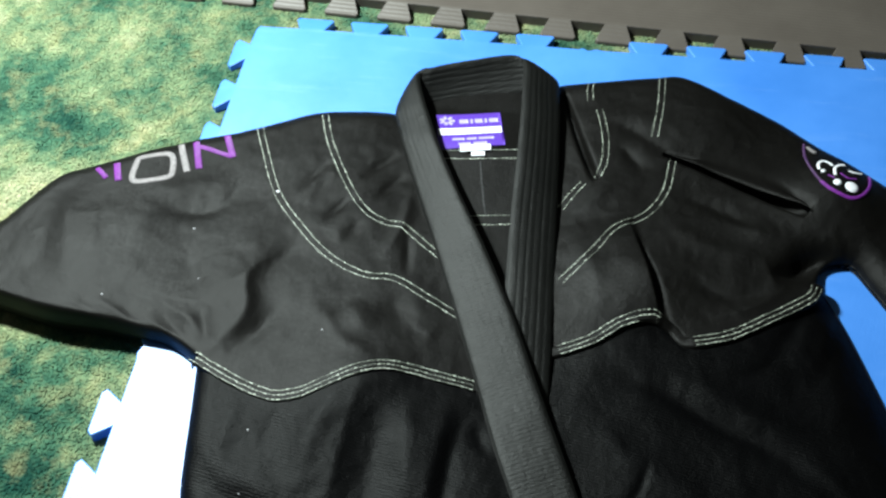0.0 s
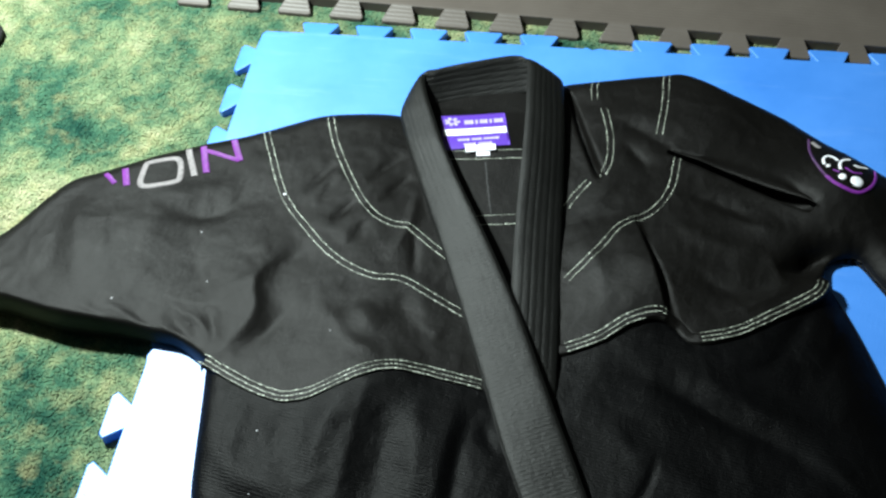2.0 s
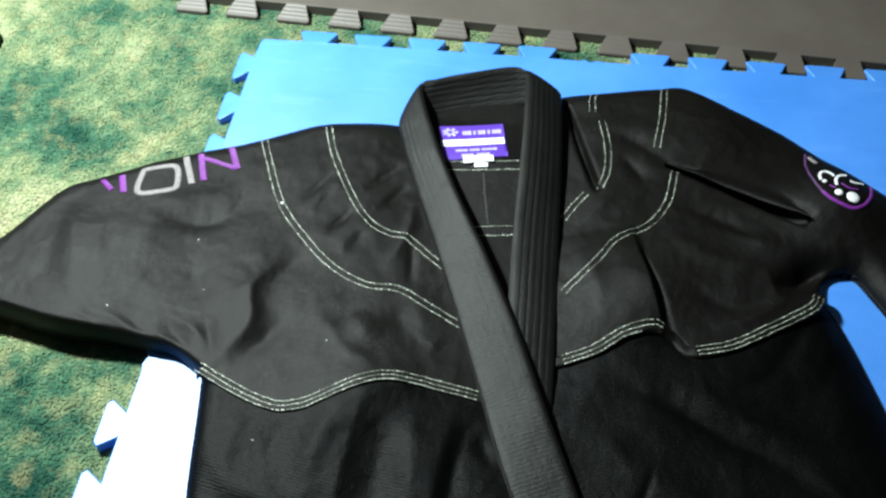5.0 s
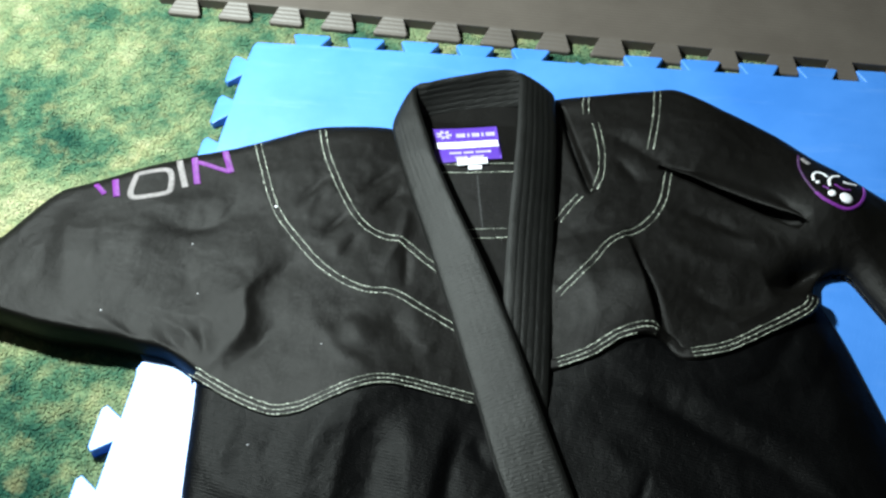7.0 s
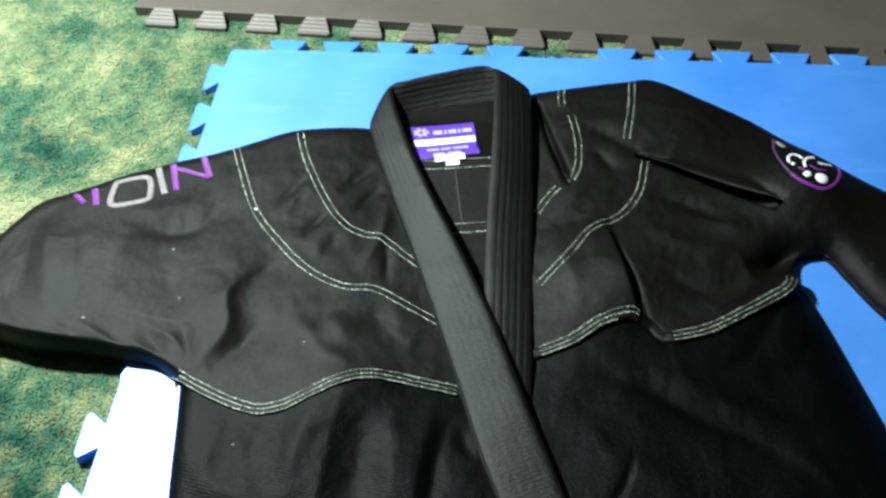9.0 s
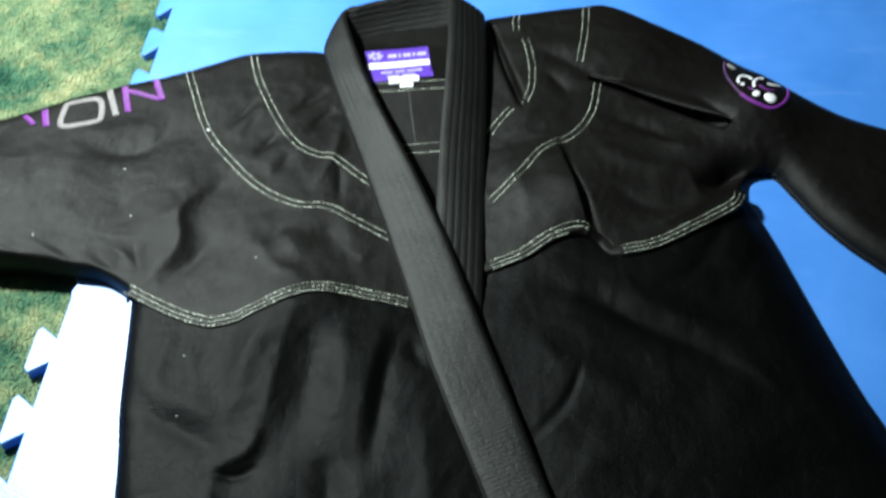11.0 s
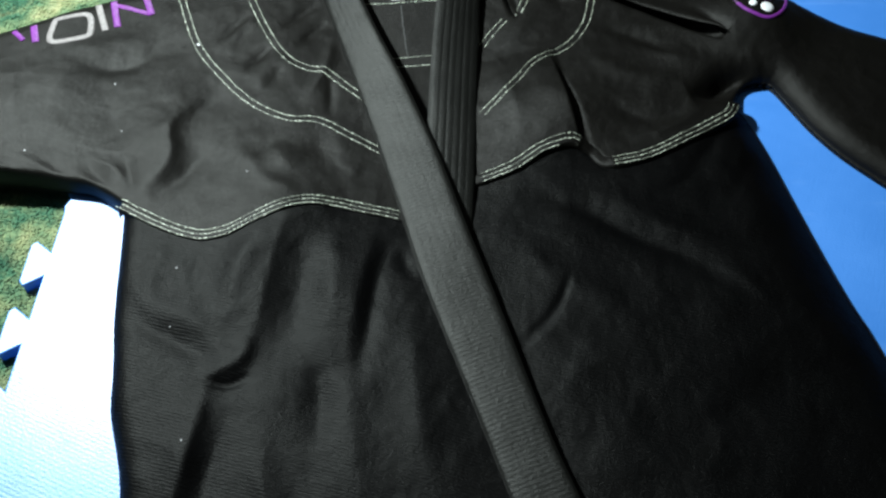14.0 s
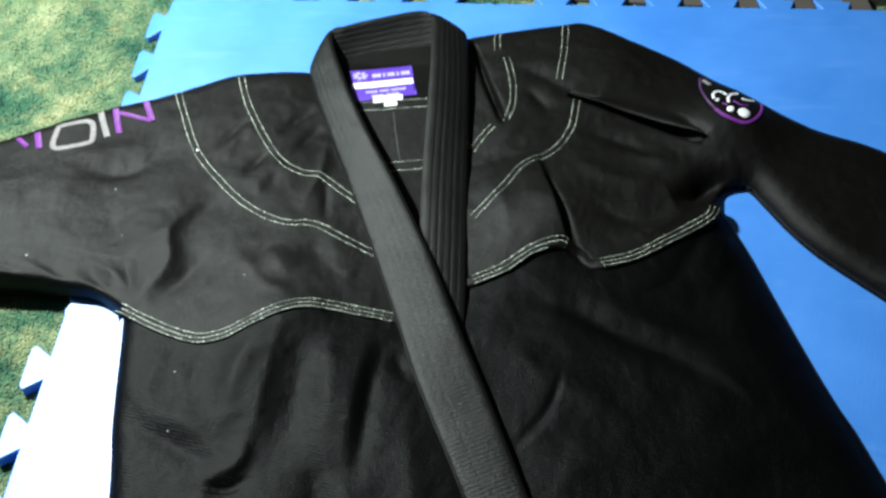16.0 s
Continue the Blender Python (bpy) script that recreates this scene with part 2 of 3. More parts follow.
# grey mat, turned a little, nearly interlocked with the blue one
ga = radians(-2.95)
gpts = [(-0.03, 1.0, 0), (-0.03, 0.0, 0)] + [(x, -y, d) for x, y, d in edge_teeth(0.0155, 17, 1.30, tip=0.050, base=0.030, high=0.026, sag=0.0105)][1:] + [(1.30, 0, 0), (1.30, 1.0, 0)]
grey_outline = [(-0.137 + x * math.cos(ga) - y * math.sin(ga), 0.0585 + x * math.sin(ga) + y * math.cos(ga), d) for x, y, d in gpts]
foam_mat("foam_mat", grey_outline, MAT_TOP + 0.0025, GREY, "brownish grey interlocking foam mat with ribbed top")

# ---- the jacket ----
jacket = tagged(new("gi_jacket"), "black cotton martial arts jacket with pale stitching lying on blue mat", "jacket")

LAPEL_L = [(0.245, -0.195), (0.27, -0.29), (0.31, -0.39), (0.35, -0.48), (0.39, -0.566)]
LAPEL_LOW = [(0.39, -0.566), (0.43, -0.65), (0.49, -0.78), (0.535, -0.88), (0.56, -0.96)]
SEAM_L = [(0.39, -0.566), (0.365, -0.562), (0.333, -0.559), (0.300, -0.556), (0.269, -0.558), (0.239, -0.571), (0.207, -0.589), (0.186, -0.598),
          (0.163, -0.601), (0.125, -0.590), (0.072, -0.566)]
CUFF_LOW_L = [(0.072, -0.566), (0.037, -0.546), (0.006, -0.541), (-0.039, -0.536), (-0.099, -0.533), (-0.171, -0.519), (-0.24, -0.513)]
TOP_L = [(0.245, -0.195), (0.221, -0.183), (0.170, -0.186), (0.118, -0.197), (0.049, -0.231), (-0.013, -0.260)]
TOP_L2 = [(-0.013, -0.260), (-0.072, -0.292), (-0.128, -0.322), (-0.158, -0.339), (-0.180, -0.372), (-0.205, -0.418), (-0.24, -0.458)]
SIDE_L = [(0.072, -0.566), (0.080, -0.612), (0.093, -0.690), (0.106, -0.744), (0.116, -0.790), (0.135, -0.837), (0.145, -0.869), (0.165, -0.96)]
LAPEL_R = [(0.42, -0.515), (0.415, -0.40), (0.412, -0.25), (0.41, -0.115)]
SEAM_R = [(0.42, -0.515), (0.447, -0.509), (0.480, -0.495), (0.509, -0.474), (0.538, -0.464), (0.562, -0.472), (0.580, -0.488), (0.620, -0.476),
          (0.662, -0.450), (0.706, -0.419), (0.722, -0.390)]
CUFF_LOW_R = [(0.722, -0.390), (0.728, -0.370), (0.741, -0.360), (0.762, -0.360), (0.781, -0.388), (0.800, -0.419), (0.826, -0.452), (0.860, -0.484), (0.93, -0.546), (1.0, -0.61)]
TOP_R = [(0.41, -0.115), (0.429, -0.106), (0.477, -0.098), (0.545, -0.086), (0.575, -0.082), (0.602, -0.094), (0.647, -0.121), (0.70, -0.152)]
TOP_R2 = [(0.70, -0.152), (0.717, -0.166), (0.791, -0.229), (0.853, -0.268), (0.926, -0.299), (1.02, -0.36), (1.09, -0.44)]
SIDE_R = [(0.722, -0.390), (0.734, -0.412), (0.750, -0.453), (0.771, -0.518), (0.791, -0.579), (0.810, -0.632), (0.825, -0.667), (0.85, -0.74), (0.885, -0.85), (0.91, -0.96)]
LOW_R = [(0.42, -0.515), (0.425, -0.58), (0.455, -0.68), (0.505, -0.80), (0.56, -0.96)]

# folds: path, half width, height
FOLDS = [
    # sleeve and yoke beside the badge of shapes
    ([(-0.030, -0.378), (0.017, -0.378), (0.046, -0.358), (0.051, -0.313)], 0.013, -0.009),
    ([(-0.130, -0.365), (-0.112, -0.43), (-0.085, -0.515)], 0.017, 0.006),
    ([(0.160, -0.400), (0.131, -0.430), (0.119, -0.464)], 0.014, -0.006), ([(0.152, -0.483), (0.134, -0.520), (0.104, -0.562)], 0.013, -0.008),
    ([(0.175, -0.455), (0.190, -0.50), (0.180, -0.555)], 0.020, 0.005),
    ([(0.148, -0.347), (0.169, -0.301)], 0.007, -0.006), ([(0.195, -0.400), (0.214, -0.357)], 0.007, -0.006),
    ([(0.258, -0.470), (0.293, -0.495), (0.313, -0.509)], 0.013, -0.006), ([(0.22, -0.48), (0.25, -0.52)], 0.016, 0.008),
    ([(0.20, -0.305), (0.238, -0.258)], 0.006, -0.006), ([(0.222, -0.335), (0.252, -0.288)], 0.006, -0.006), ([(0.168, -0.375), (0.198, -0.328)], 0.006, -0.006),
    ([(0.128, -0.335), (0.160, -0.280)], 0.007, -0.005), ([(0.245, -0.42), (0.262, -0.36), (0.262, -0.31)], 0.007, 0.006), ([(0.276, -0.44), (0.272, -0.40), (0.268, -0.37)], 0.006, -0.005),
    ([(-0.02, -0.33), (-0.034, -0.42), (-0.02, -0.50)], 0.024, 0.004), ([(-0.150, -0.37), (-0.135, -0.44), (-0.125, -0.50)], 0.020, -0.003), ([(0.02, -0.42), (0.065, -0.505)], 0.014, -0.004),
    ([(0.19, -0.49), (0.222, -0.53), (0.255, -0.54)], 0.010, 0.005), ([(-0.06, -0.345), (-0.01, -0.352), (0.03, -0.335)], 0.012, 0.002),
    # small creases round the armpit and along the sleeve's lower edge
    ([(0.088, -0.556), (0.058, -0.498)], 0.008, -0.004), ([(0.066, -0.552), (0.015, -0.512)], 0.007, -0.003), ([(0.050, -0.546), (-0.005, -0.522)], 0.005, 0.0022),
    ([(0.030, -0.540), (-0.030, -0.514)], 0.005, -0.0025), ([(0.000, -0.536), (-0.055, -0.510)], 0.005, 0.003), ([(-0.03, -0.534), (-0.085, -0.515)], 0.005, -0.003),
    ([(0.075, -0.545), (0.06, -0.525), (0.02, -0.505)], 0.005, 0.0024),
    # skirt panel over the lower band
    ([(0.262, -0.575), (0.277, -0.643), (0.273, -0.705), (0.256, -0.750)], 0.021, -0.0065), ([(0.235, -0.581), (0.213, -0.637), (0.210, -0.700)], 0.018, 0.009),
    ([(0.362, -0.583), (0.351, -0.632), (0.347, -0.70), (0.343, -0.752)], 0.009, -0.0065), ([(0.302, -0.578), (0.314, -0.706)], 0.018, 0.008),
    ([(0.105, -0.694), (0.135, -0.705), (0.183, -0.728), (0.215, -0.742)], 0.012, -0.006), ([(0.115, -0.675), (0.17, -0.695), (0.225, -0.715)], 0.016, 0.005),
    ([(0.230, -0.780), (0.224, -0.836), (0.217, -0.91)], 0.014, -0.009), ([(0.302, -0.72), (0.311, -0.765), (0.316, -0.82)], 0.014, -0.009),
    ([(0.332, -0.73), (0.345, -0.80), (0.372, -0.90)], 0.016, 0.005),
    ([(0.132, -0.60), (0.122, -0.69)], 0.013, 0.004), ([(0.172, -0.612), (0.166, -0.675)], 0.010, -0.003),
    ([(0.385, -0.64), (0.40, -0.76), (0.43, -0.88)], 0.018, 0.005), ([(0.262, -0.80), (0.285, -0.90)], 0.014, 0.005), ([(0.37, -0.60), (0.385, -0.64)], 0.008, -0.004),
    # skirt panel under the bands
    ([(0.488, -0.524), (0.544, -0.543), (0.603, -0.575), (0.652, -0.598), (0.700, -0.640)], 0.013, -0.009), ([(0.56, -0.524), (0.63, -0.560), (0.71, -0.605)], 0.013, 0.004),
    ([(0.612, -0.526), (0.653, -0.511), (0.676, -0.486)], 0.008, -0.004), ([(0.47, -0.595), (0.53, -0.625), (0.61, -0.69)], 0.014, 0.003),
    ([(0.50, -0.79), (0.57, -0.72), (0.67, -0.715)], 0.016, 0.002), ([(0.62, -0.80), (0.72, -0.745), (0.81, -0.755)], 0.018, -0.003),
    ([(0.718, -0.415), (0.69, -0.455), (0.662, -0.50)], 0.008, -0.006), ([(0.733, -0.43), (0.712, -0.485)], 0.007, 0.005), ([(0.738, -0.46), (0.700, -0.53)], 0.007, -0.003),
    # chest and shoulder over it
    ([(0.56, -0.200), (0.639, -0.225), (0.735, -0.280)], 0.030, 0.003),
    ([(0.668, -0.390), (0.697, -0.380), (0.715, -0.366), (0.745, -0.350)], 0.014, -0.036), ([(0.486, -0.172), (0.526, -0.202), (0.572, -0.235)], 0.010, -0.004),
    ([(0.60, -0.315), (0.655, -0.335), (0.70, -0.352)], 0.014, 0.005), ([(0.575, -0.40), (0.62, -0.425), (0.67, -0.41)], 0.012, -0.006), ([(0.50, -0.215), (0.535, -0.262)], 0.008, -0.005),
    ([(0.62, -0.145), (0.668, -0.20)], 0.012, 0.003), ([(0.555, -0.33), (0.60, -0.36), (0.66, -0.37)], 0.013, 0.004), ([(0.455, -0.36), (0.48, -0.42), (0.49, -0.47)], 0.012, 0.004),
    ([(0.60, -0.455), (0.64, -0.44), (0.69, -0.405)], 0.007, 0.004), ([(0.57, -0.29), (0.61, -0.305), (0.66, -0.335)], 0.010, -0.005),
]
FOLDS = [(spline(p, 14) if len(p) > 2 else np.linspace(p[0], p[1], 8), w, a) for p, w, a in FOLDS]
# overlapped folds: path, reach on its left, reach on its right, height
CLIFFS = [
    ([(0.512, -0.325), (0.530, -0.392), (0.553, -0.480)], 0.0030, 0.090, 0.021),
    ([(0.238, -0.708), (0.236, -0.734), (0.221, -0.747), (0.196, -0.755)], 0.006, 0.028, 0.008),
    ([(0.208, -0.742), (0.205, -0.790), (0.202, -0.845), (0.196, -0.93)], 0.011, 0.036, 0.011),
    ([(0.345, -0.570), (0.336, -0.650), (0.332, -0.740)], 0.014, 0.034, 0.008),
    ([(0.146, -0.408), (0.110, -0.444), (0.105, -0.470), (0.113, -0.495), (0.109, -0.522), (0.080, -0.566)], 0.011, 0.045, 0.012),
    ([(0.250, -0.575), (0.243, -0.66), (0.235, -0.74)], 0.015, 0.036, 0.008),
    ([(-0.09, -0.385), (-0.080, -0.43), (-0.060, -0.490)], 0.009, 0.028, 0.003),
    ([(0.010, -0.375), (0.042, -0.362), (0.056, -0.315)], 0.020, 0.006, 0.005),
    ([(0.270, -0.478), (0.295, -0.497), (0.318, -0.514)], 0.022, 0.007, 0.005),
    ([(0.143, -0.355), (0.160, -0.325), (0.175, -0.292)], 0.016, 0.004, 0.004),
    ([(0.190, -0.408), (0.203, -0.380), (0.218, -0.350)], 0.016, 0.004, 0.004),
    ([(0.455, -0.330), (0.480, -0.300), (0.50, -0.28)], 0.016, 0.006, 0.003),
    ([(0.680, -0.600), (0.715, -0.632), (0.735, -0.655)], 0.020, 0.006, 0.003),
]
# narrow tucks: path, half width at its start and end, depth, and how much wider it is on its left and its right
TUCKS = [
    ([(0.553, -0.230), (0.628, -0.261), (0.690, -0.296), (0.712, -0.311)], 0.0028, 0.0100, 0.034, 1.0, 0.6),
    ([(0.526, -0.362), (0.5405, -0.402), (0.5590, -0.468)], 0.0030, 0.0050, 0.003, 1.0, 1.0),
    ([(0.432, -0.128), (0.452, -0.198), (0.477, -0.275)], 0.0026, 0.0042, 0.020, 0.8, 1.2),
    ([(0.204, -0.760), (0.225, -0.762), (0.246, -0.750)], 0.0036, 0.0040, 0.0035, 1.0, 1.0),
    ([(0.493, -0.706), (0.527, -0.663), (0.541, -0.622)], 0.0035, 0.0030, 0.0026, 1.0, 1.0),
    ([(0.556, -0.462), (0.566, -0.478), (0.580, -0.494)], 0.0040, 0.0040, 0.003, 1.0, 1.0),
]
TUCKS = [(spline(p, 16), *rest) for p, *rest in TUCKS]
CLIFFS = [(spline(p, 16), l, r, a) for p, l, r, a in CLIFFS]
BUMPS = [(0.248, -0.573, 0.05, 0.012), (0.70, -0.655, 0.06, 0.004), (0.745, -0.275, 0.06, 0.026), (0.60, -0.16, 0.07, 0.012), (0.85, -0.36, 0.08, 0.003),
         (-0.10, -0.43, 0.07, 0.004), (0.53, -0.43, 0.04, 0.004)]
BANDS = [np.vstack([spline(LAPEL_L, 20), spline(LAPEL_LOW, 20)]), spline(LAPEL_R, 20)]


def underside(P):
    """The lower cloth rests on the mat; the sleeve bridges from the mat's edge out over the carpet."""
    return MAT_TOP + 0.001 + 0.009 * np.clip((0.03 - P[:, 0]) / 0.09, 0, 1)


def height(P, outer, lift=0.0, reach=0.026, flat=False):
    """The cloth's height over the plan points P, rounded off towards the outer edges."""
    h = 0.023 + lift - 0.006 * np.exp(-(dist(P, BANDS[0]) / 0.055) ** 2) - 0.011 * np.exp(-(dist(P, BANDS[1]) / 0.055) ** 2)
    for c, w, a in FOLDS:
        d, side, s = dist_side(P, c)
        h += 0.6 * a * np.sin(np.pi * s) ** 1.1 * np.exp(-(d / w) ** 1.6)
    for c, wl, wr, a in CLIFFS:
        d, side, s = dist_side(P, c)
        h += 0.7 * a * np.sin(np.pi * s) ** 1.1 * np.exp(-(d / np.where(side > 0, wl, wr)) ** 1.35)
    for c, w0, w1, a, kl, kr in TUCKS:
        d, side, s = dist_side(P, c)
        h -= a * np.sin(np.pi * s) ** 0.6 * np.exp(-(d / ((w0 + (w1 - w0) * s) * np.where(side > 0, kl, kr))) ** 2)
    for x, y, r, a in BUMPS:
        h += a * np.exp(-((P[:, 0] - x) ** 2 + (P[:, 1] - y) ** 2) / r ** 2)
    wob = np.array([noise.noise((x * 11, y * 11, 3.1)) * 0.0013 + noise.noise((x * 38, y * 30, 7.7)) * 0.0005
                    + (0.25 - abs(noise.noise((x * 60 - 20 * y, y * 46 + 14 * x, 9.2)))) * 0.0007
                    + (0.3 - abs(noise.noise((x * 17 + 4 * y, y * 21 - 3 * x, 2.2)))) * 0.0017 for x, y in P])
    h = np.maximum(h + wob, 0.004)
    t = np.clip(np.minimum.reduce([dist(P, c) / (reach * k) for c, k in outer]), 0, 1)
    return underside(P) + 0.004 + (h - 0.004) * (t * (2 - t) if flat else np.sqrt(1 - (1 - t) ** 2))


def panel(name, low, top, start, end, outer, mat, label, lift=0.0, nv=110, reach=0.026, flat=False):
    """A cloth panel between four curves in the plan, filled as a Coons patch, closed below."""
    nu = len(low)
    d0, d1 = spline(start, nv), spline(end, nv)
    u, v = np.linspace(0, 1, nu)[:, None, None], np.linspace(0, 1, nv)[None, :, None]
    C0, C1 = low[:, None], top[:, None]
    G = (1 - v) * C0 + v * C1 + (1 - u) * d0[None] + u * d1[None] - ((1 - u) * (1 - v) * low[0] + u * (1 - v) * low[-1] + (1 - u) * v * top[0] + u * v * top[-1])
    P = G.reshape(-1, 2)
    z = height(P, outer, lift, reach, flat)
    under = underside(P) - 0.014 * np.clip((0.0 - P[:, 0]) / 0.05, 0, 1)
    n = nu * nv
    V = np.vstack([np.column_stack([P, z]), np.column_stack([P, under])])
    i, j = np.meshgrid(np.arange(nu - 1), np.arange(nv - 1), indexing="ij")
    a = (i * nv + j).ravel()
    quads = np.stack([a, a + nv, a + nv + 1, a + 1], 1)
    q0 = G[1, 0] - G[0, 0]
    q1 = G[0, 1] - G[0, 0]
    if q0[0] * q1[1] - q0[1] * q1[0] < 0:
        quads = quads[:, ::-1]
    ring = [k * nv for k in range(nu)] + [(nu - 1) * nv + k for k in range(1, nv)] + [k * nv + nv - 1 for k in range(nu - 2, -1, -1)] + list(range(nv - 2, 0, -1))
    walls = [(a, b, b + n, a + n) for a, b in zip(ring, ring[1:] + ring[:1])]
    faces = quads.tolist() + (quads[:, ::-1] + n).tolist() + walls
    return mesh(name, V, faces, mat, jacket, label)


def both(a, b, na, nb):
    return np.vstack([spline(a, na)[:-1], spline(b, nb)])


UL_OUT = [(both(TOP_L, TOP_L2, 40, 40), 1.0), (spline(CUFF_LOW_L, 40), 0.28)]
UR_OUT = [(both(TOP_R, TOP_R2, 40, 40), 1.0), (spline(CUFF_LOW_R, 50), 1.0)]
LL_OUT, LR_OUT = [(spline(SIDE_L, 40), 1.0)], [(spline(SIDE_R, 40), 1.0)]
panel("sleeve_and_yoke", both(SEAM_L, CUFF_LOW_L, 120, 95), both(TOP_L, TOP_L2, 120, 95), LAPEL_L[::-1], [(-0.24, -0.513), (-0.243, -0.486), (-0.24, -0.458)], UL_OUT, CLOTH, "black cotton sleeve in one with the shoulder yoke")
panel("sleeve_and_yoke", both(SEAM_R, CUFF_LOW_R, 200, 150), both(TOP_R, TOP_R2, 200, 150), LAPEL_R, [(1.0, -0.61), (1.05, -0.53), (1.09, -0.44)], UR_OUT, CLOTH, "black cotton sleeve in one with the shoulder yoke", nv=180)
panel("skirt_panel", spline([(0.56, -0.96), (0.36, -0.965), (0.165, -0.96)], 110), spline(SEAM_L, 110), LAPEL_LOW[::-1], SIDE_L[::-1], LL_OUT, PEARL, "black ribbed weave front skirt panel")
panel("skirt_panel", spline([(0.56, -0.96), (0.75, -0.965), (0.91, -0.96)], 110), spline(SEAM_R, 110), LOW_R[::-1], SIDE_R[::-1], LR_OUT, PEARL, "black ribbed weave front skirt panel", -0.002, reach=0.06, flat=True)

# inside of the back, seen in the neck opening
gx, gy = np.meshgrid(np.linspace(0.235, 0.45, 60), np.linspace(-0.60, -0.135, 110), indexing="ij")
BP = np.column_stack([gx.ravel(), gy.ravel()])


def back_z(P):
    return MAT_TOP + 0.006 + 0.018 * np.clip((P[:, 1] + 0.345) / 0.1, 0, 1) - 0.010 * np.clip((P[:, 1] + 0.24) / 0.07, 0, 1) + np.array([noise.noise((x * 16, y * 16, 1.3)) * 0.002 for x, y in P])


keep = BP[:, 1] < -0.140 + (BP[:, 0] - 0.262) * 0.33
a = (np.arange(59)[:, None] * 110 + np.arange(109)[None]).ravel()
keep &= (BP[:, 0] > np.interp(-BP[:, 1], [-y for x, y in LAPEL_L], [x for x, y in LAPEL_L])) & (BP[:, 0] < 0.425)
faces = [(k, k + 110, k + 111, k + 1) for k in a if keep[[k, k + 110, k + 111, k + 1]].all()]
mesh("back_panel", np.column_stack([BP, back_z(BP)]), faces, CLOTH, jacket, "inside of the black back panel")

# collar band: sewn edge and free edge, from the lower end round the neck to the crossing
SEWN = [(0.5331, -0.955, 0.046), (0.488, -0.851, 0.046), (0.4482, -0.76, 0.046), (0.397, -0.645, 0.046), (0.3708, -0.575, 0.043), (0.3345, -0.479, 0.041),
        (0.2972, -0.385, 0.041), (0.2569, -0.288, 0.043), (0.2361, -0.235, 0.044), (0.226, -0.19, 0.042), (0.257, -0.168, 0.03), (0.315, -0.146, 0.027),
        (0.383, -0.13, 0.03), (0.418, -0.118, 0.042), (0.426, -0.155, 0.045), (0.432, -0.25, 0.041), (0.436, -0.377, 0.037), (0.44, -0.489, 0.035),
        (0.442, -0.6, 0.033)]
FREE = [(0.5955, -0.955, 0.049), (0.5485, -0.851, 0.05), (0.5192, -0.787, 0.05), (0.466, -0.653, 0.051), (0.432, -0.572, 0.054), (0.3976, -0.486, 0.056),
        (0.3551, -0.394, 0.058), (0.3088, -0.304, 0.062), (0.2768, -0.231, 0.063), (0.247, -0.141, 0.059), (0.265, -0.1235, 0.059), (0.31, -0.106, 0.059),
        (0.36, -0.09, 0.058), (0.375, -0.104, 0.058), (0.379, -0.168, 0.061), (0.381, -0.235, 0.06), (0.382, -0.36, 0.051), (0.386, -0.475, 0.044),
        (0.392, -0.6, 0.037)]


def collar_band():
    n, k = 460, 40
    t = np.linspace(0, len(SEWN) - 1, n)
    both_edges = []
    for pts in (SEWN, FREE):
        p = np.array(pts)
        q = np.vstack([2 * p[0] - p[1], p, 2 * p[-1] - p[-2]])
        i = np.minimum(t.astype(int), len(p) - 2)
        f = (t - i)[:, None]
        a, b, c, d = q[i], q[i + 1], q[i + 2], q[i + 3]
        both_edges.append(0.5 * (2 * b + (c - a) * f + (2 * a - 5 * b + 4 * c - d) * f ** 2 + (3 * b - a - 3 * c + d) * f ** 3))
    S, F = both_edges
    mid = (S + F) / 2
    T = np.gradient(mid, axis=0)
    W = F - S
    N = -np.cross(T, W)
    N /= np.linalg.norm(N, axis=1)[:, None] + 1e-9
    for _ in range(6):
        N[1:-1] = (N[:-2] + 2 * N[1:-1] + N[2:]) / 4
        N /= np.linalg.norm(N, axis=1)[:, None]
    V = []
    half = 0.0042
    for r in range(n):
        for j in range(2 * k):
            s = j / (k - 1) if j < k else (2 * k - 1 - j) / (k - 1)
            round_off = math.sqrt(max(0.0, 1 - abs(2 * s - 1) ** 8))
            deep = min(1.0, max(0.0, (r / n - 0.35) / 0.2))
            rim = 0.2 - 0.12 * deep
            groove = (0.00016 + 0.00059 * deep) * max(0.0, math.cos((s * 7.0 + 0.5) * 2 * math.pi)) ** 6 if rim < s < 1 - rim else 0
            off = half * round_off - groove
            crown = (0.0012 + 0.0012 * deep) * (1 - (2 * s - 1) ** 2)
            wob = 0.0009 * noise.noise((mid[r, 0] * 22 + s, mid[r, 1] * 30, 5))
            V.append(S[r] + W[r] * s + N[r] * ((off if j < k else -off) + crown + wob))
    m = 2 * k
    faces = [(r * m + j, r * m + (j + 1) % m, (r + 1) * m + (j + 1) % m, (r + 1) * m + j) for r in range(n - 1) for j in range(m)]
    faces += [tuple(range(m))[::-1], tuple((n - 1) * m + j for j in range(m))]
    ob = mesh("collar_band", V, faces, BAND, jacket, "stiff black collar band with rows of quilting")
    bm = bmesh.new()
    bm.from_mesh(ob.data)
    bmesh.ops.recalc_face_normals(bm, faces=bm.faces)
    bm.to_mesh(ob.data)
    bm.free()
    return ob


collar_band()


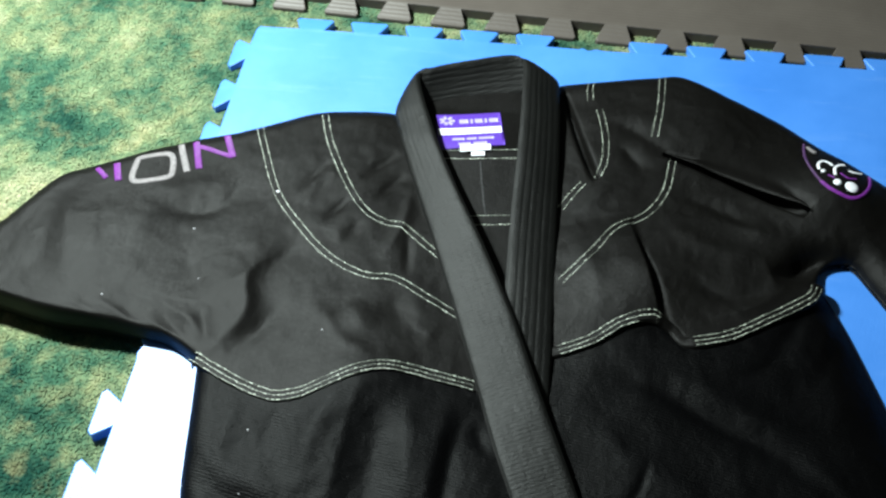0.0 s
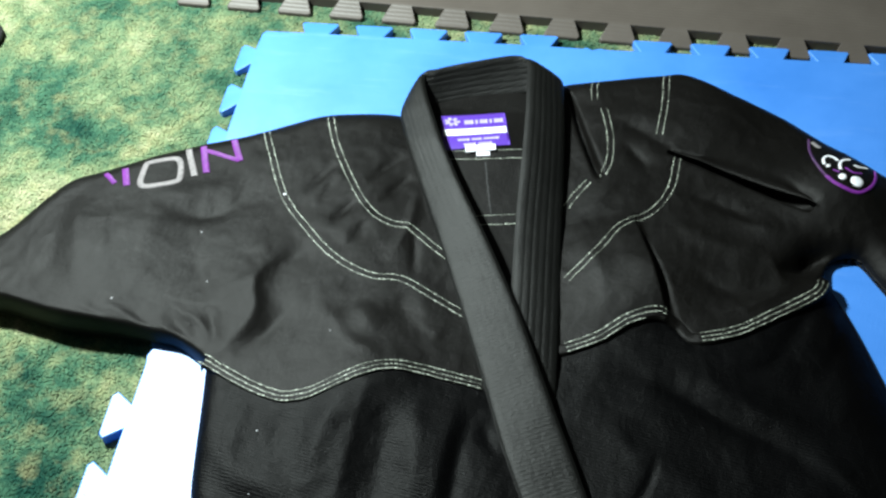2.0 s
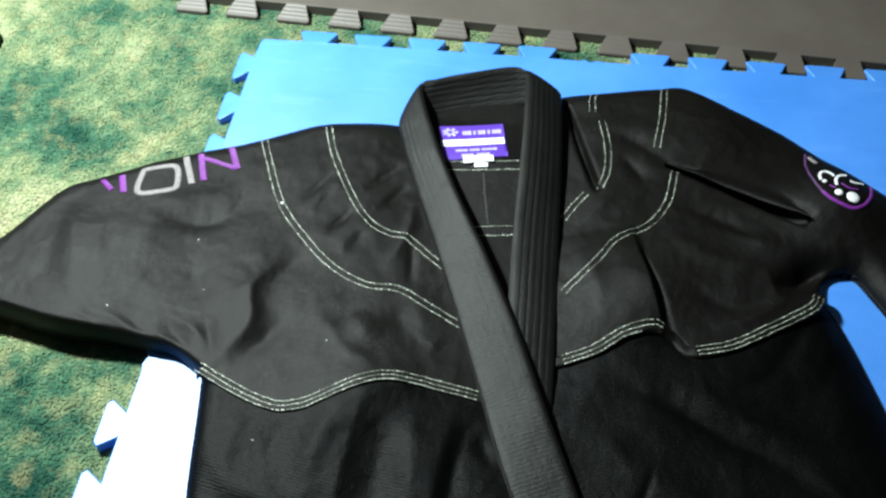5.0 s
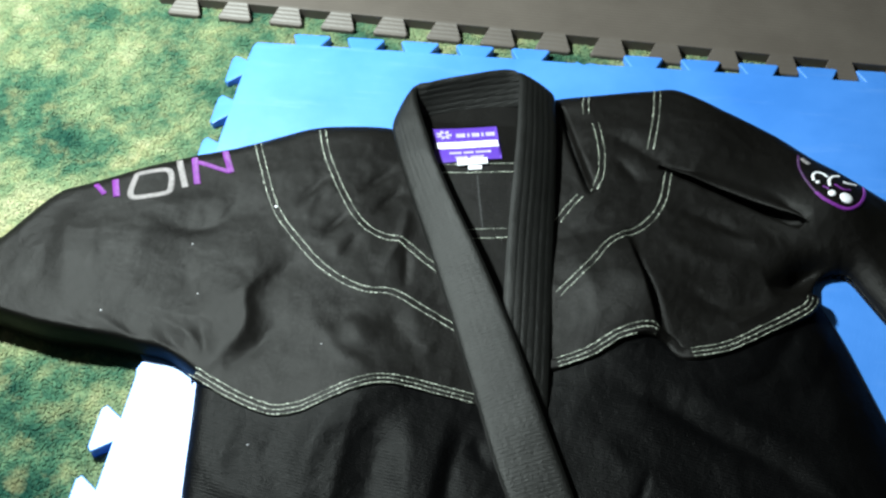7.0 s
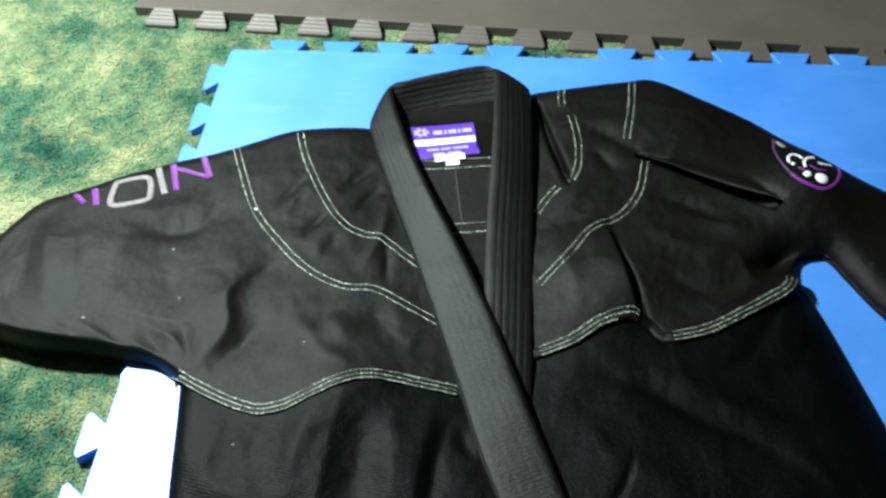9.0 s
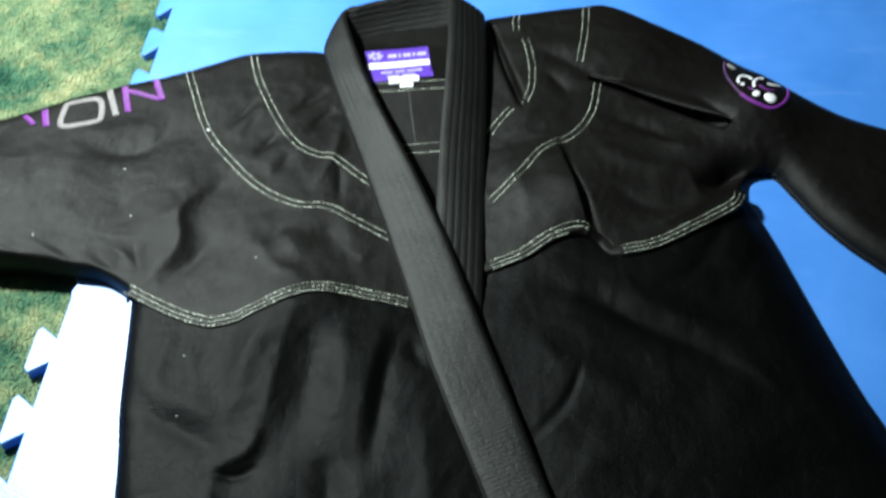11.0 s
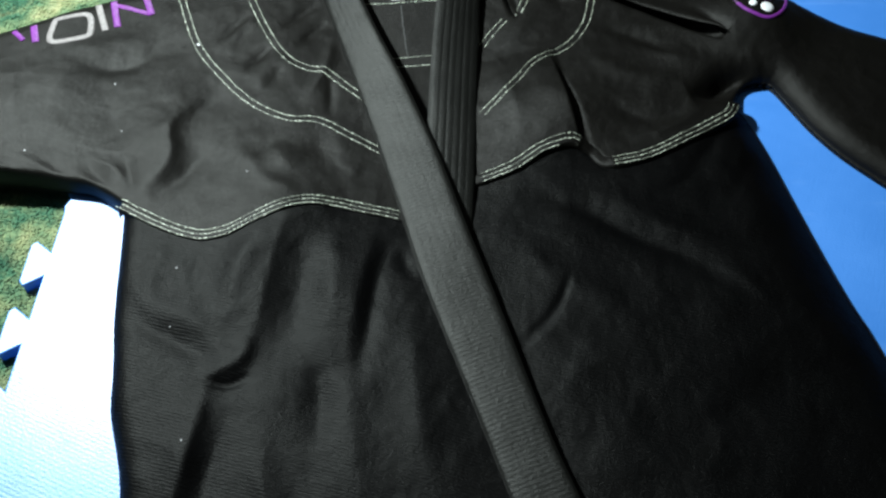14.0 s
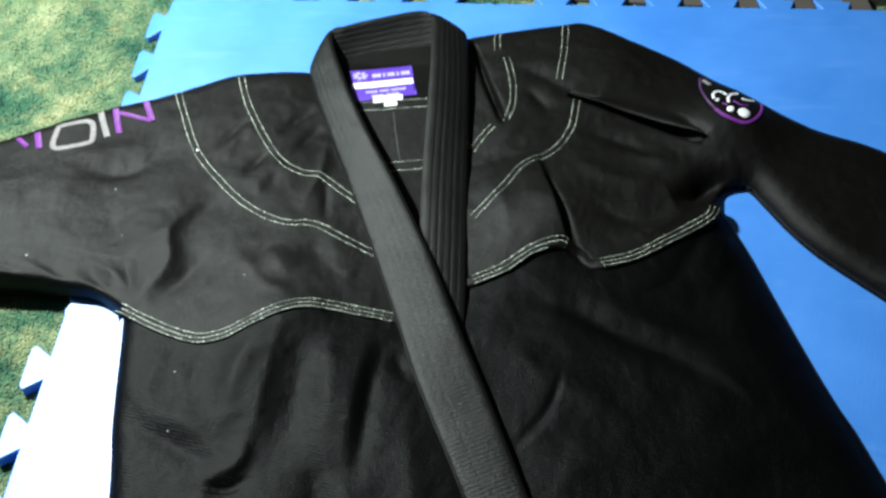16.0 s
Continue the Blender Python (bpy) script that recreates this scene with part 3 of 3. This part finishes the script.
# ---- stitching ----
def stitches(name, path, rows, zfun, label="", step=0.0047, long=0.0037, wide=0.0009):
    """Rows of short raised threads along a curve in the plan, offset sideways by the rows' values."""
    n = max(3, int(np.linalg.norm(np.diff(spline(path, 60), axis=0), axis=1).sum() / step))
    c = spline(path, n * 2 + 1)
    tan = np.gradient(c, axis=0)
    tan /= np.linalg.norm(tan, axis=1)[:, None]
    side = np.column_stack([-tan[:, 1], tan[:, 0]])
    V, Fc = [], []
    rnd = random.Random(len(path) + n)
    for o in rows:
        p = c + side * (o + np.array([rnd.gauss(0, 0.00018) for _ in c]))[:, None]
        z = zfun(p) + 0.0006
        for k in range(1, 2 * n, 2):
            a = np.append(p[k] - tan[k] * long / 2, z[k] - (z[min(k + 1, 2 * n)] - z[k - 1]) * long / step / 2)
            b = np.append(p[k] + tan[k] * long / 2, z[k] + (z[min(k + 1, 2 * n)] - z[k - 1]) * long / step / 2)
            s = np.append(side[k] * wide * rnd.uniform(0.7, 1.15) / 2, 0)
            up = np.array([0, 0, 0.0005])
            i = len(V)
            V += [a - s, a + s, b + s, b - s, a * 0.8 + b * 0.2 + up, a * 0.2 + b * 0.8 + up]
            Fc += [(i, i + 4, i + 1), (i + 1, i + 4, i + 5, i + 2), (i + 2, i + 5, i + 3), (i + 3, i + 5, i + 4, i)]
    return tagged(mesh(name, V, Fc, THREAD, jacket, label), kind="stuff")


def welt(name, path, zfun):
    """The raised, turned-over seam under the triple stitching."""
    c = spline(path, 160)
    tan = np.gradient(c, axis=0)
    tan /= np.linalg.norm(tan, axis=1)[:, None]
    side = np.column_stack([-tan[:, 1], tan[:, 0]])
    V, n, m = [], len(c), 9
    z0 = zfun(c)
    for k in range(n):
        for j in range(m):
            s = 2 * j / (m - 1) - 1
            V.append((*(c[k] + side[k] * s * 0.0075), z0[k] - 0.002 + 0.0045 * (1 - abs(s) ** 4) ** 0.5))
    faces = [(k * m + j, (k + 1) * m + j, (k + 1) * m + j + 1, k * m + j + 1) for k in range(n - 1) for j in range(m - 1)]
    ob = mesh(name, V, faces, CLOTH, jacket, "raised black seam")
    return lambda P: zfun(P) + 0.0024


def flap(path, zfun, sign, over, lift):
    """A fold of cloth lapped over a tuck: it rises from the cloth on one side of the path and ends in a rolled edge past it."""
    c = spline(path, 50)
    tan = np.gradient(c, axis=0)
    tan /= np.linalg.norm(tan, axis=1)[:, None]
    side = sign * np.column_stack([-tan[:, 1], tan[:, 0]])
    swell = np.sin(np.pi * np.linspace(0, 1, len(c)) ** 1.4) ** 0.8
    ref = zfun(c + side * 0.020)
    back = [(o, lift * (1 - o / 0.06) ** 2 - 0.0006 * (o > 0.05)) for o in (0.06, 0.05, 0.04, 0.031, 0.023, 0.016, 0.010, 0.004)]
    rows = back + [(-0.5 * over, 0.95 * lift), (-over, 0.55 * lift), (-over, 0.15 * lift), (-0.4 * over, 0.0), (0.004, -0.002)]
    n = len(c)
    V = np.vstack([np.column_stack([c + side * (o * swell)[:, None], (zfun(c + side * (max(o, 0.0) * swell)[:, None]) if o > 0.015 else ref) - 0.0012 + (u + 0.0016) * swell]) for o, u in rows])
    F = [(r * n + k, r * n + k + 1, (r + 1) * n + k + 1, (r + 1) * n + k) for r in range(len(rows) - 1) for k in range(n - 1)]
    if sign < 0:
        F = [f[::-1] for f in F]
    return mesh("sleeve_fold", V, F, CLOTH, jacket, "lapped fold in the black sleeve")


zUL, zUR = (lambda P: height(P, UL_OUT)), (lambda P: height(P, UR_OUT))
flap([(0.553, -0.229), (0.628, -0.260), (0.690, -0.295), (0.712, -0.310)], zUR, 1, 0.0025, 0.0030)
two, three = (-0.0036, 0.0036), (-0.005, 0.0, 0.005)
stitches("stitching", [(0.061, -0.238), (0.076, -0.273), (0.108, -0.340), (0.148, -0.388), (0.188, -0.424), (0.230, -0.443), (0.262, -0.443), (0.295, -0.458), (0.332, -0.477), (0.346, -0.484)], two, zUL, "pale double stitching of the yoke")
stitches("stitching", [(0.137, -0.208), (0.154, -0.255), (0.187, -0.316), (0.214, -0.352), (0.239, -0.366), (0.263, -0.371), (0.292, -0.393), (0.312, -0.408)], two, zUL, "pale double stitching of the yoke")
stitches("stitching", [(0.466, -0.103), (0.463, -0.122), (0.464, -0.145)], two, zUR, "pale double stitching of the yoke")
stitches("stitching", [(0.476, -0.160), (0.4845, -0.205), (0.485, -0.245), (0.478, -0.270)], two, zUR, "pale double stitching of the yoke")
stitches("stitching", [(0.462, -0.280), (0.450, -0.297), (0.437, -0.319)], two, zUR, "pale double stitching of the yoke")
stitches("stitching", [(0.553, -0.094), (0.550, -0.15), (0.543, -0.205)], two, zUR, "pale double stitching of the yoke")
stitches("stitching", [(0.565, -0.235), (0.556, -0.286), (0.535, -0.322), (0.500, -0.348), (0.476, -0.385), (0.443, -0.425)], two, zUR, "pale double stitching of the yoke")
stitches("stitching", SEAM_L[1:], three, welt("seam", SEAM_L, zUL), "pale triple stitching on the raised seam")
on_seam = welt("seam", SEAM_R, zUR)
stitches("stitching", SEAM_R[1:5] + [(0.549, -0.4665)], three, on_seam, "pale triple stitching on the raised seam")
stitches("stitching", [(0.584, -0.4875)] + SEAM_R[7:-1] + [(0.716, -0.402)], three, on_seam, "pale triple stitching on the raised seam")
stitches("stitching", [(0.285, -0.257), (0.34, -0.252), (0.385, -0.246)], (-0.006, 0.006), back_z, "pale stitching inside the back")
stitches("stitching", [(0.33, -0.343), (0.36, -0.339), (0.40, -0.334)], (-0.006, 0.006), back_z, "pale stitching inside the back")
stitches("stitching", [(0.338, -0.262), (0.345, -0.30), (0.352, -0.335)], (0.0,), back_z, "dark middle seam inside the back", 0.006, 0.0062, 0.0019).data.materials[0] = RUBBER


# ---- badges, label and lint ----
def ribbon(name, path, width, mat, zfun, parent, raised=0.0007, closed=False, label="", smooth=24):
    """A thin raised strip of cloth or embroidery laid along a path on the surface."""
    c = spline(path + (path[:1] if closed else []), smooth) if len(path) > 2 else np.linspace(path[0], path[1], smooth)
    tan = np.gradient(c, axis=0)
    if closed:
        tan[0] = tan[-1] = (c[1] - c[-2]) / 2
    tan /= np.linalg.norm(tan, axis=1)[:, None] + 1e-9
    side = np.column_stack([-tan[:, 1], tan[:, 0]])
    rows = [c + side * width * f for f in (-0.5, -0.45, -0.25, 0, 0.25, 0.45, 0.5)]
    lift = (0.0, 0.75, 0.95, 1.0, 0.95, 0.75, 0.0)
    V = np.vstack([np.column_stack([p, zfun(p) + 0.0004 + raised * l]) for p, l in zip(rows, lift)])
    n = len(c)
    F = [(r * n + k, r * n + k + 1, (r + 1) * n + k + 1, (r + 1) * n + k) for r in range(6) for k in range(n - 1)]
    F += [(r * n + n - 1, (r + 1) * n + n - 1, 6 * n + n - 1) for r in range(5) if not closed]
    return mesh(name, V, F, mat, parent, label)


def disc(name, x, y, r, mat, zfun, parent, raised=0.0014, squash=1.0):
    V, F, n = [], [], 20
    for k, (f, l) in enumerate(((1.0, 0.0), (0.85, 0.8), (0.45, 1.0))):
        p = np.array([(x + r * f * math.cos(a), y + squash * r * f * math.sin(a)) for a in np.linspace(0, 2 * math.pi, n, endpoint=False)])
        V += np.column_stack([p, zfun(p) + 0.0005 + raised * l]).tolist()
    F = [(k * n + i, k * n + (i + 1) % n, (k + 1) * n + (i + 1) % n, (k + 1) * n + i) for k in range(2) for i in range(n)] + [tuple(range(2 * n, 3 * n))]
    return mesh(name, V, F, mat, parent)


badge = new("sleeve_embroidery")
badge.parent = jacket
tagged(badge, "purple and silver embroidered shapes along the sleeve")
ribbon("embroidered_bar", [(-0.112, -0.334), (-0.095, -0.349)], 0.006, PURPLE, zUL, badge)
ribbon("embroidered_bar", [(-0.091, -0.324), (-0.080, -0.351)], 0.0078, PURPLE, zUL, badge)
ribbon("embroidered_frame", [(-0.068, -0.313), (-0.045, -0.303), (-0.030, -0.303), (-0.022, -0.330), (-0.030, -0.339), (-0.056, -0.349), (-0.066, -0.343)], 0.0072, SILVER, zUL, badge, closed=True, smooth=60)
ribbon("embroidered_bar", [(-0.026, -0.281), (-0.006, -0.323)], 0.0078, SILVER, zUL, badge)
ribbon("embroidered_bar", [(-0.009, -0.274), (0.006, -0.315)], 0.0078, PURPLE, zUL, badge)
ribbon("embroidered_bar", [(0.024, -0.256), (0.041, -0.291)], 0.0078, PURPLE, zUL, badge)
ribbon("embroidered_bar", [(-0.004, -0.281), (0.037, -0.289)], 0.006, PURPLE, zUL, badge)

patch = new("round_badge")
patch.parent = jacket
tagged(patch, "round purple-rimmed badge with silver shapes on the sleeve")
ribbon("badge_rim", [(0.7185, -0.198), (0.7160, -0.217), (0.7165, -0.238), (0.7200, -0.257), (0.7260, -0.273)], 0.0030, PLUM, zUR, patch, 0.0008, False, "dark purple embroidered rim", 30)
rim = [(0.7255, -0.272), (0.7325, -0.2815), (0.7410, -0.288), (0.7500, -0.2925), (0.7590, -0.2938), (0.7690, -0.2880), (0.7765, -0.2780), (0.7822, -0.2650), (0.7850, -0.2500)]
ribbon("badge_rim", rim, 0.0038, PURPLE, zUR, patch, 0.0012, False, "purple embroidered rim", 72)
disc("badge_dot", 0.758, -0.279, 0.0075, WHITE, zUR, patch)
disc("badge_dot", 0.7425, -0.274, 0.0045, WHITE, zUR, patch)
disc("badge_dot", 0.7300, -0.255, 0.0026, WHITE, zUR, patch)
ribbon("badge_dash", [(0.7215, -0.203), (0.7245, -0.2085), (0.7285, -0.215)], 0.0050, SILVER, zUR, patch, smooth=8)
ribbon("badge_curl", [(0.7265, -0.252), (0.7275, -0.240), (0.7335, -0.233), (0.7400, -0.237), (0.7425, -0.244)], 0.0032, WHITE, zUR, patch, smooth=24)
ribbon("badge_curl", [(0.7420, -0.262), (0.7435, -0.250), (0.7490, -0.242), (0.7570, -0.239)], 0.0034, WHITE, zUR, patch, smooth=20)
ribbon("badge_curl", [(0.7590, -0.250), (0.7650, -0.252), (0.7750, -0.250)], 0.0030, WHITE, zUR, patch, smooth=16)
ribbon("badge_dash", [(0.7340, -0.262), (0.7400, -0.2665)], 0.0024, PURPLE, zUR, patch, smooth=8)
ribbon("badge_dash", [(0.7480, -0.2575), (0.7560, -0.2655), (0.7650, -0.2640)], 0.0026, PURPLE, zUR, patch, smooth=12)


def in_label(u, v):
    """A place on the neck label: u across, v down, both 0 to 1."""
    a, b, c, d = (Vector(p) for p in ((0.273, -0.187), (0.351, -0.171), (0.367, -0.236), (0.286, -0.252)))
    return tuple(a.lerp(b, u).lerp(d.lerp(c, u), v))


def label_z(P):
    return back_z(P) + 0.0012


tag = ribbon("neck_label", [in_label(0, 0.5), in_label(1, 0.5)], 0.064, LABEL, label_z, jacket, 0.0006, label="purple satin neck label with white stripe")
above = lambda P: label_z(P) + 0.0011
ribbon("label_stripe", [in_label(0.02, 0.53), in_label(0.98, 0.53)], 0.0125, WHITE, above, tag, 0.0003, label="white satin stripe")
emblem = in_label(0.17, 0.22)
for k in range(7):
    a = radians(12 + 51.4 * k)
    petal = [(emblem[0] + q * math.cos(a), emblem[1] + 0.85 * q * math.sin(a)) for q in (0.0030, 0.0100)]
    ribbon("label_petal", petal, 0.0042, LILAC, above, tag, 0.0003, smooth=5)
for u0, u1, v in ((0.36, 0.50, 0.25), (0.53, 0.57, 0.25), (0.60, 0.72, 0.25), (0.75, 0.79, 0.25), (0.82, 0.96, 0.25)):
    ribbon("label_bar", [in_label(u0, v), in_label(u1, v)], 0.008, LILAC, above, tag, 0.0003, smooth=6)
for u0, u1, v in ((0.22, 0.40, 0.76), (0.43, 0.58, 0.76), (0.61, 0.84, 0.76), (0.30, 0.48, 0.9), (0.52, 0.72, 0.9)):
    ribbon("label_bar", [in_label(u0, v), in_label(u1, v)], 0.0045, LILAC, above, tag, 0.0003, smooth=6)
ribbon("size_tag", [(0.312, -0.248), (0.348, -0.242)], 0.010, WHITE, lambda P: back_z(P) + 0.003, jacket, 0.0006, label="small white size tag")
ribbon("size_tag", [(0.326, -0.254), (0.342, -0.252)], 0.006, WHITE, lambda P: back_z(P) + 0.002, jacket, 0.0006, label="small white size tag")

# lint caught on the cloth
V, F = [], []
rnd = random.Random(5)
for x, y, r in [(0.025, -0.403, 0.0012), (-0.045, -0.507, 0.0013), (0.108, -0.338, 0.0024), (0.158, -0.705, 0.0008), (0.196, -0.82, 0.0010), (0.05, -0.47, 0.001), (0.20, -0.52, 0.0009), (0.15, -0.64, 0.001)]:
    z = float(zUL(np.array([(x, y)]))[0]) if y > -0.56 else float(height(np.array([(x, y)]), LL_OUT)[0])
    i = len(V)
    for k in range(5):
        a = k * 1.2566 + rnd.random()
        V.append((x + r * rnd.uniform(0.6, 1.3) * math.cos(a), y + r * rnd.uniform(0.5, 1) * math.sin(a), z + 0.0003))
    V.append((x, y, z + 0.0012))
    F += [(i + k, i + (k + 1) % 5, i + 5) for k in range(5)]
tagged(mesh("lint", V, F, WHITE), "white specks of lint on the black cloth", "lint", kind="stuff")


# ---- shoe at the carpet's edge ----
def shoe():
    base = tagged(new("shoe"), "black rubber shoe toe standing on green carpet", "shoe")
    base.location = (-0.516, -0.068, 0.0055)
    for name, z0, z1, grow, mat in (("sole", 0.0, 0.018, 1.0, RUBBER), ("upper", 0.018, 0.075, 0.93, RUBBER)):
        bm = bmesh.new()
        bmesh.ops.create_uvsphere(bm, u_segments=32, v_segments=16, radius=1)
        for v in bm.verts:
            x, y, z = v.co
            e = lambda q, p: math.copysign(abs(q) ** p, q)
            wide = 0.047 - 0.006 * math.cos(2.4 * x + 0.6)
            tall = (z1 - z0) * (0.55 + 0.45 * (1 - x) / 2 if name == "upper" else 1)
            v.co = (0.14 * grow * e(x, 0.8), wide * grow * e(y, 0.8), z0 + tall * (e(z, 0.5 if name == "sole" else 0.8) + 1) / 2)
        for f in bm.faces:
            f.smooth = True
        part(name, bm, mat, base)


shoe()


# ---- carpet pile ----
def pile():
    """Short bent tufts wherever the carpet is not covered by a mat."""
    rng = np.random.default_rng(3)
    step = 0.0027
    X, Y = np.meshgrid(np.arange(-0.62, 1.15, step), np.arange(-1.0, 0.30, step), indexing="ij")
    P = np.column_stack([X.ravel(), Y.ravel()]) + rng.uniform(-step * 0.6, step * 0.6, (X.size, 2))
    line = 0.0575 + (P[:, 0] + 0.137) * math.tan(ga)
    free = (P[:, 0] < 0.012) | (P[:, 1] > -0.032)
    free &= (P[:, 1] < line + 0.006) | (P[:, 0] < -0.13)
    P = P[free]
    n = len(P)
    a = rng.uniform(0, 2 * np.pi, n)
    r = rng.uniform(0.0021, 0.0031, n)
    tall = rng.uniform(0.0015, 0.0026, n)
    tall *= np.array([0.95 + 0.3 * noise.noise((x * 55, y * 55, 0.4)) + 0.25 * noise.noise((x * 125, y * 125, 4.4)) for x, y in P])
    lean = rng.normal(0, 0.0014, (n, 2))
    V = np.zeros((n, 6, 3))
    for k in range(3):
        b = a + k * 2.094
        V[:, k, 0], V[:, k, 1], V[:, k, 2] = P[:, 0] + r * np.cos(b), P[:, 1] + r * np.sin(b), 0.0045
        V[:, 3 + k, 0], V[:, 3 + k, 1], V[:, 3 + k, 2] = P[:, 0] + lean[:, 0] + 0.75 * r * np.cos(b), P[:, 1] + lean[:, 1] + 0.75 * r * np.sin(b), 0.0045 + tall
    i = (np.arange(n) * 6)[:, None]
    quads = np.vstack([np.hstack([i + k, i + (k + 1) % 3, i + 3 + (k + 1) % 3, i + 3 + k]) for k in range(3)])
    F = quads.tolist() + np.hstack([i + 3, i + 4, i + 5]).tolist()
    ob = mesh("carpet_pile", V.reshape(-1, 3), F, CARPET, smooth=False)
    return tagged(ob, "short mottled green and cream carpet pile", "carpet", kind="stuff")


pile()
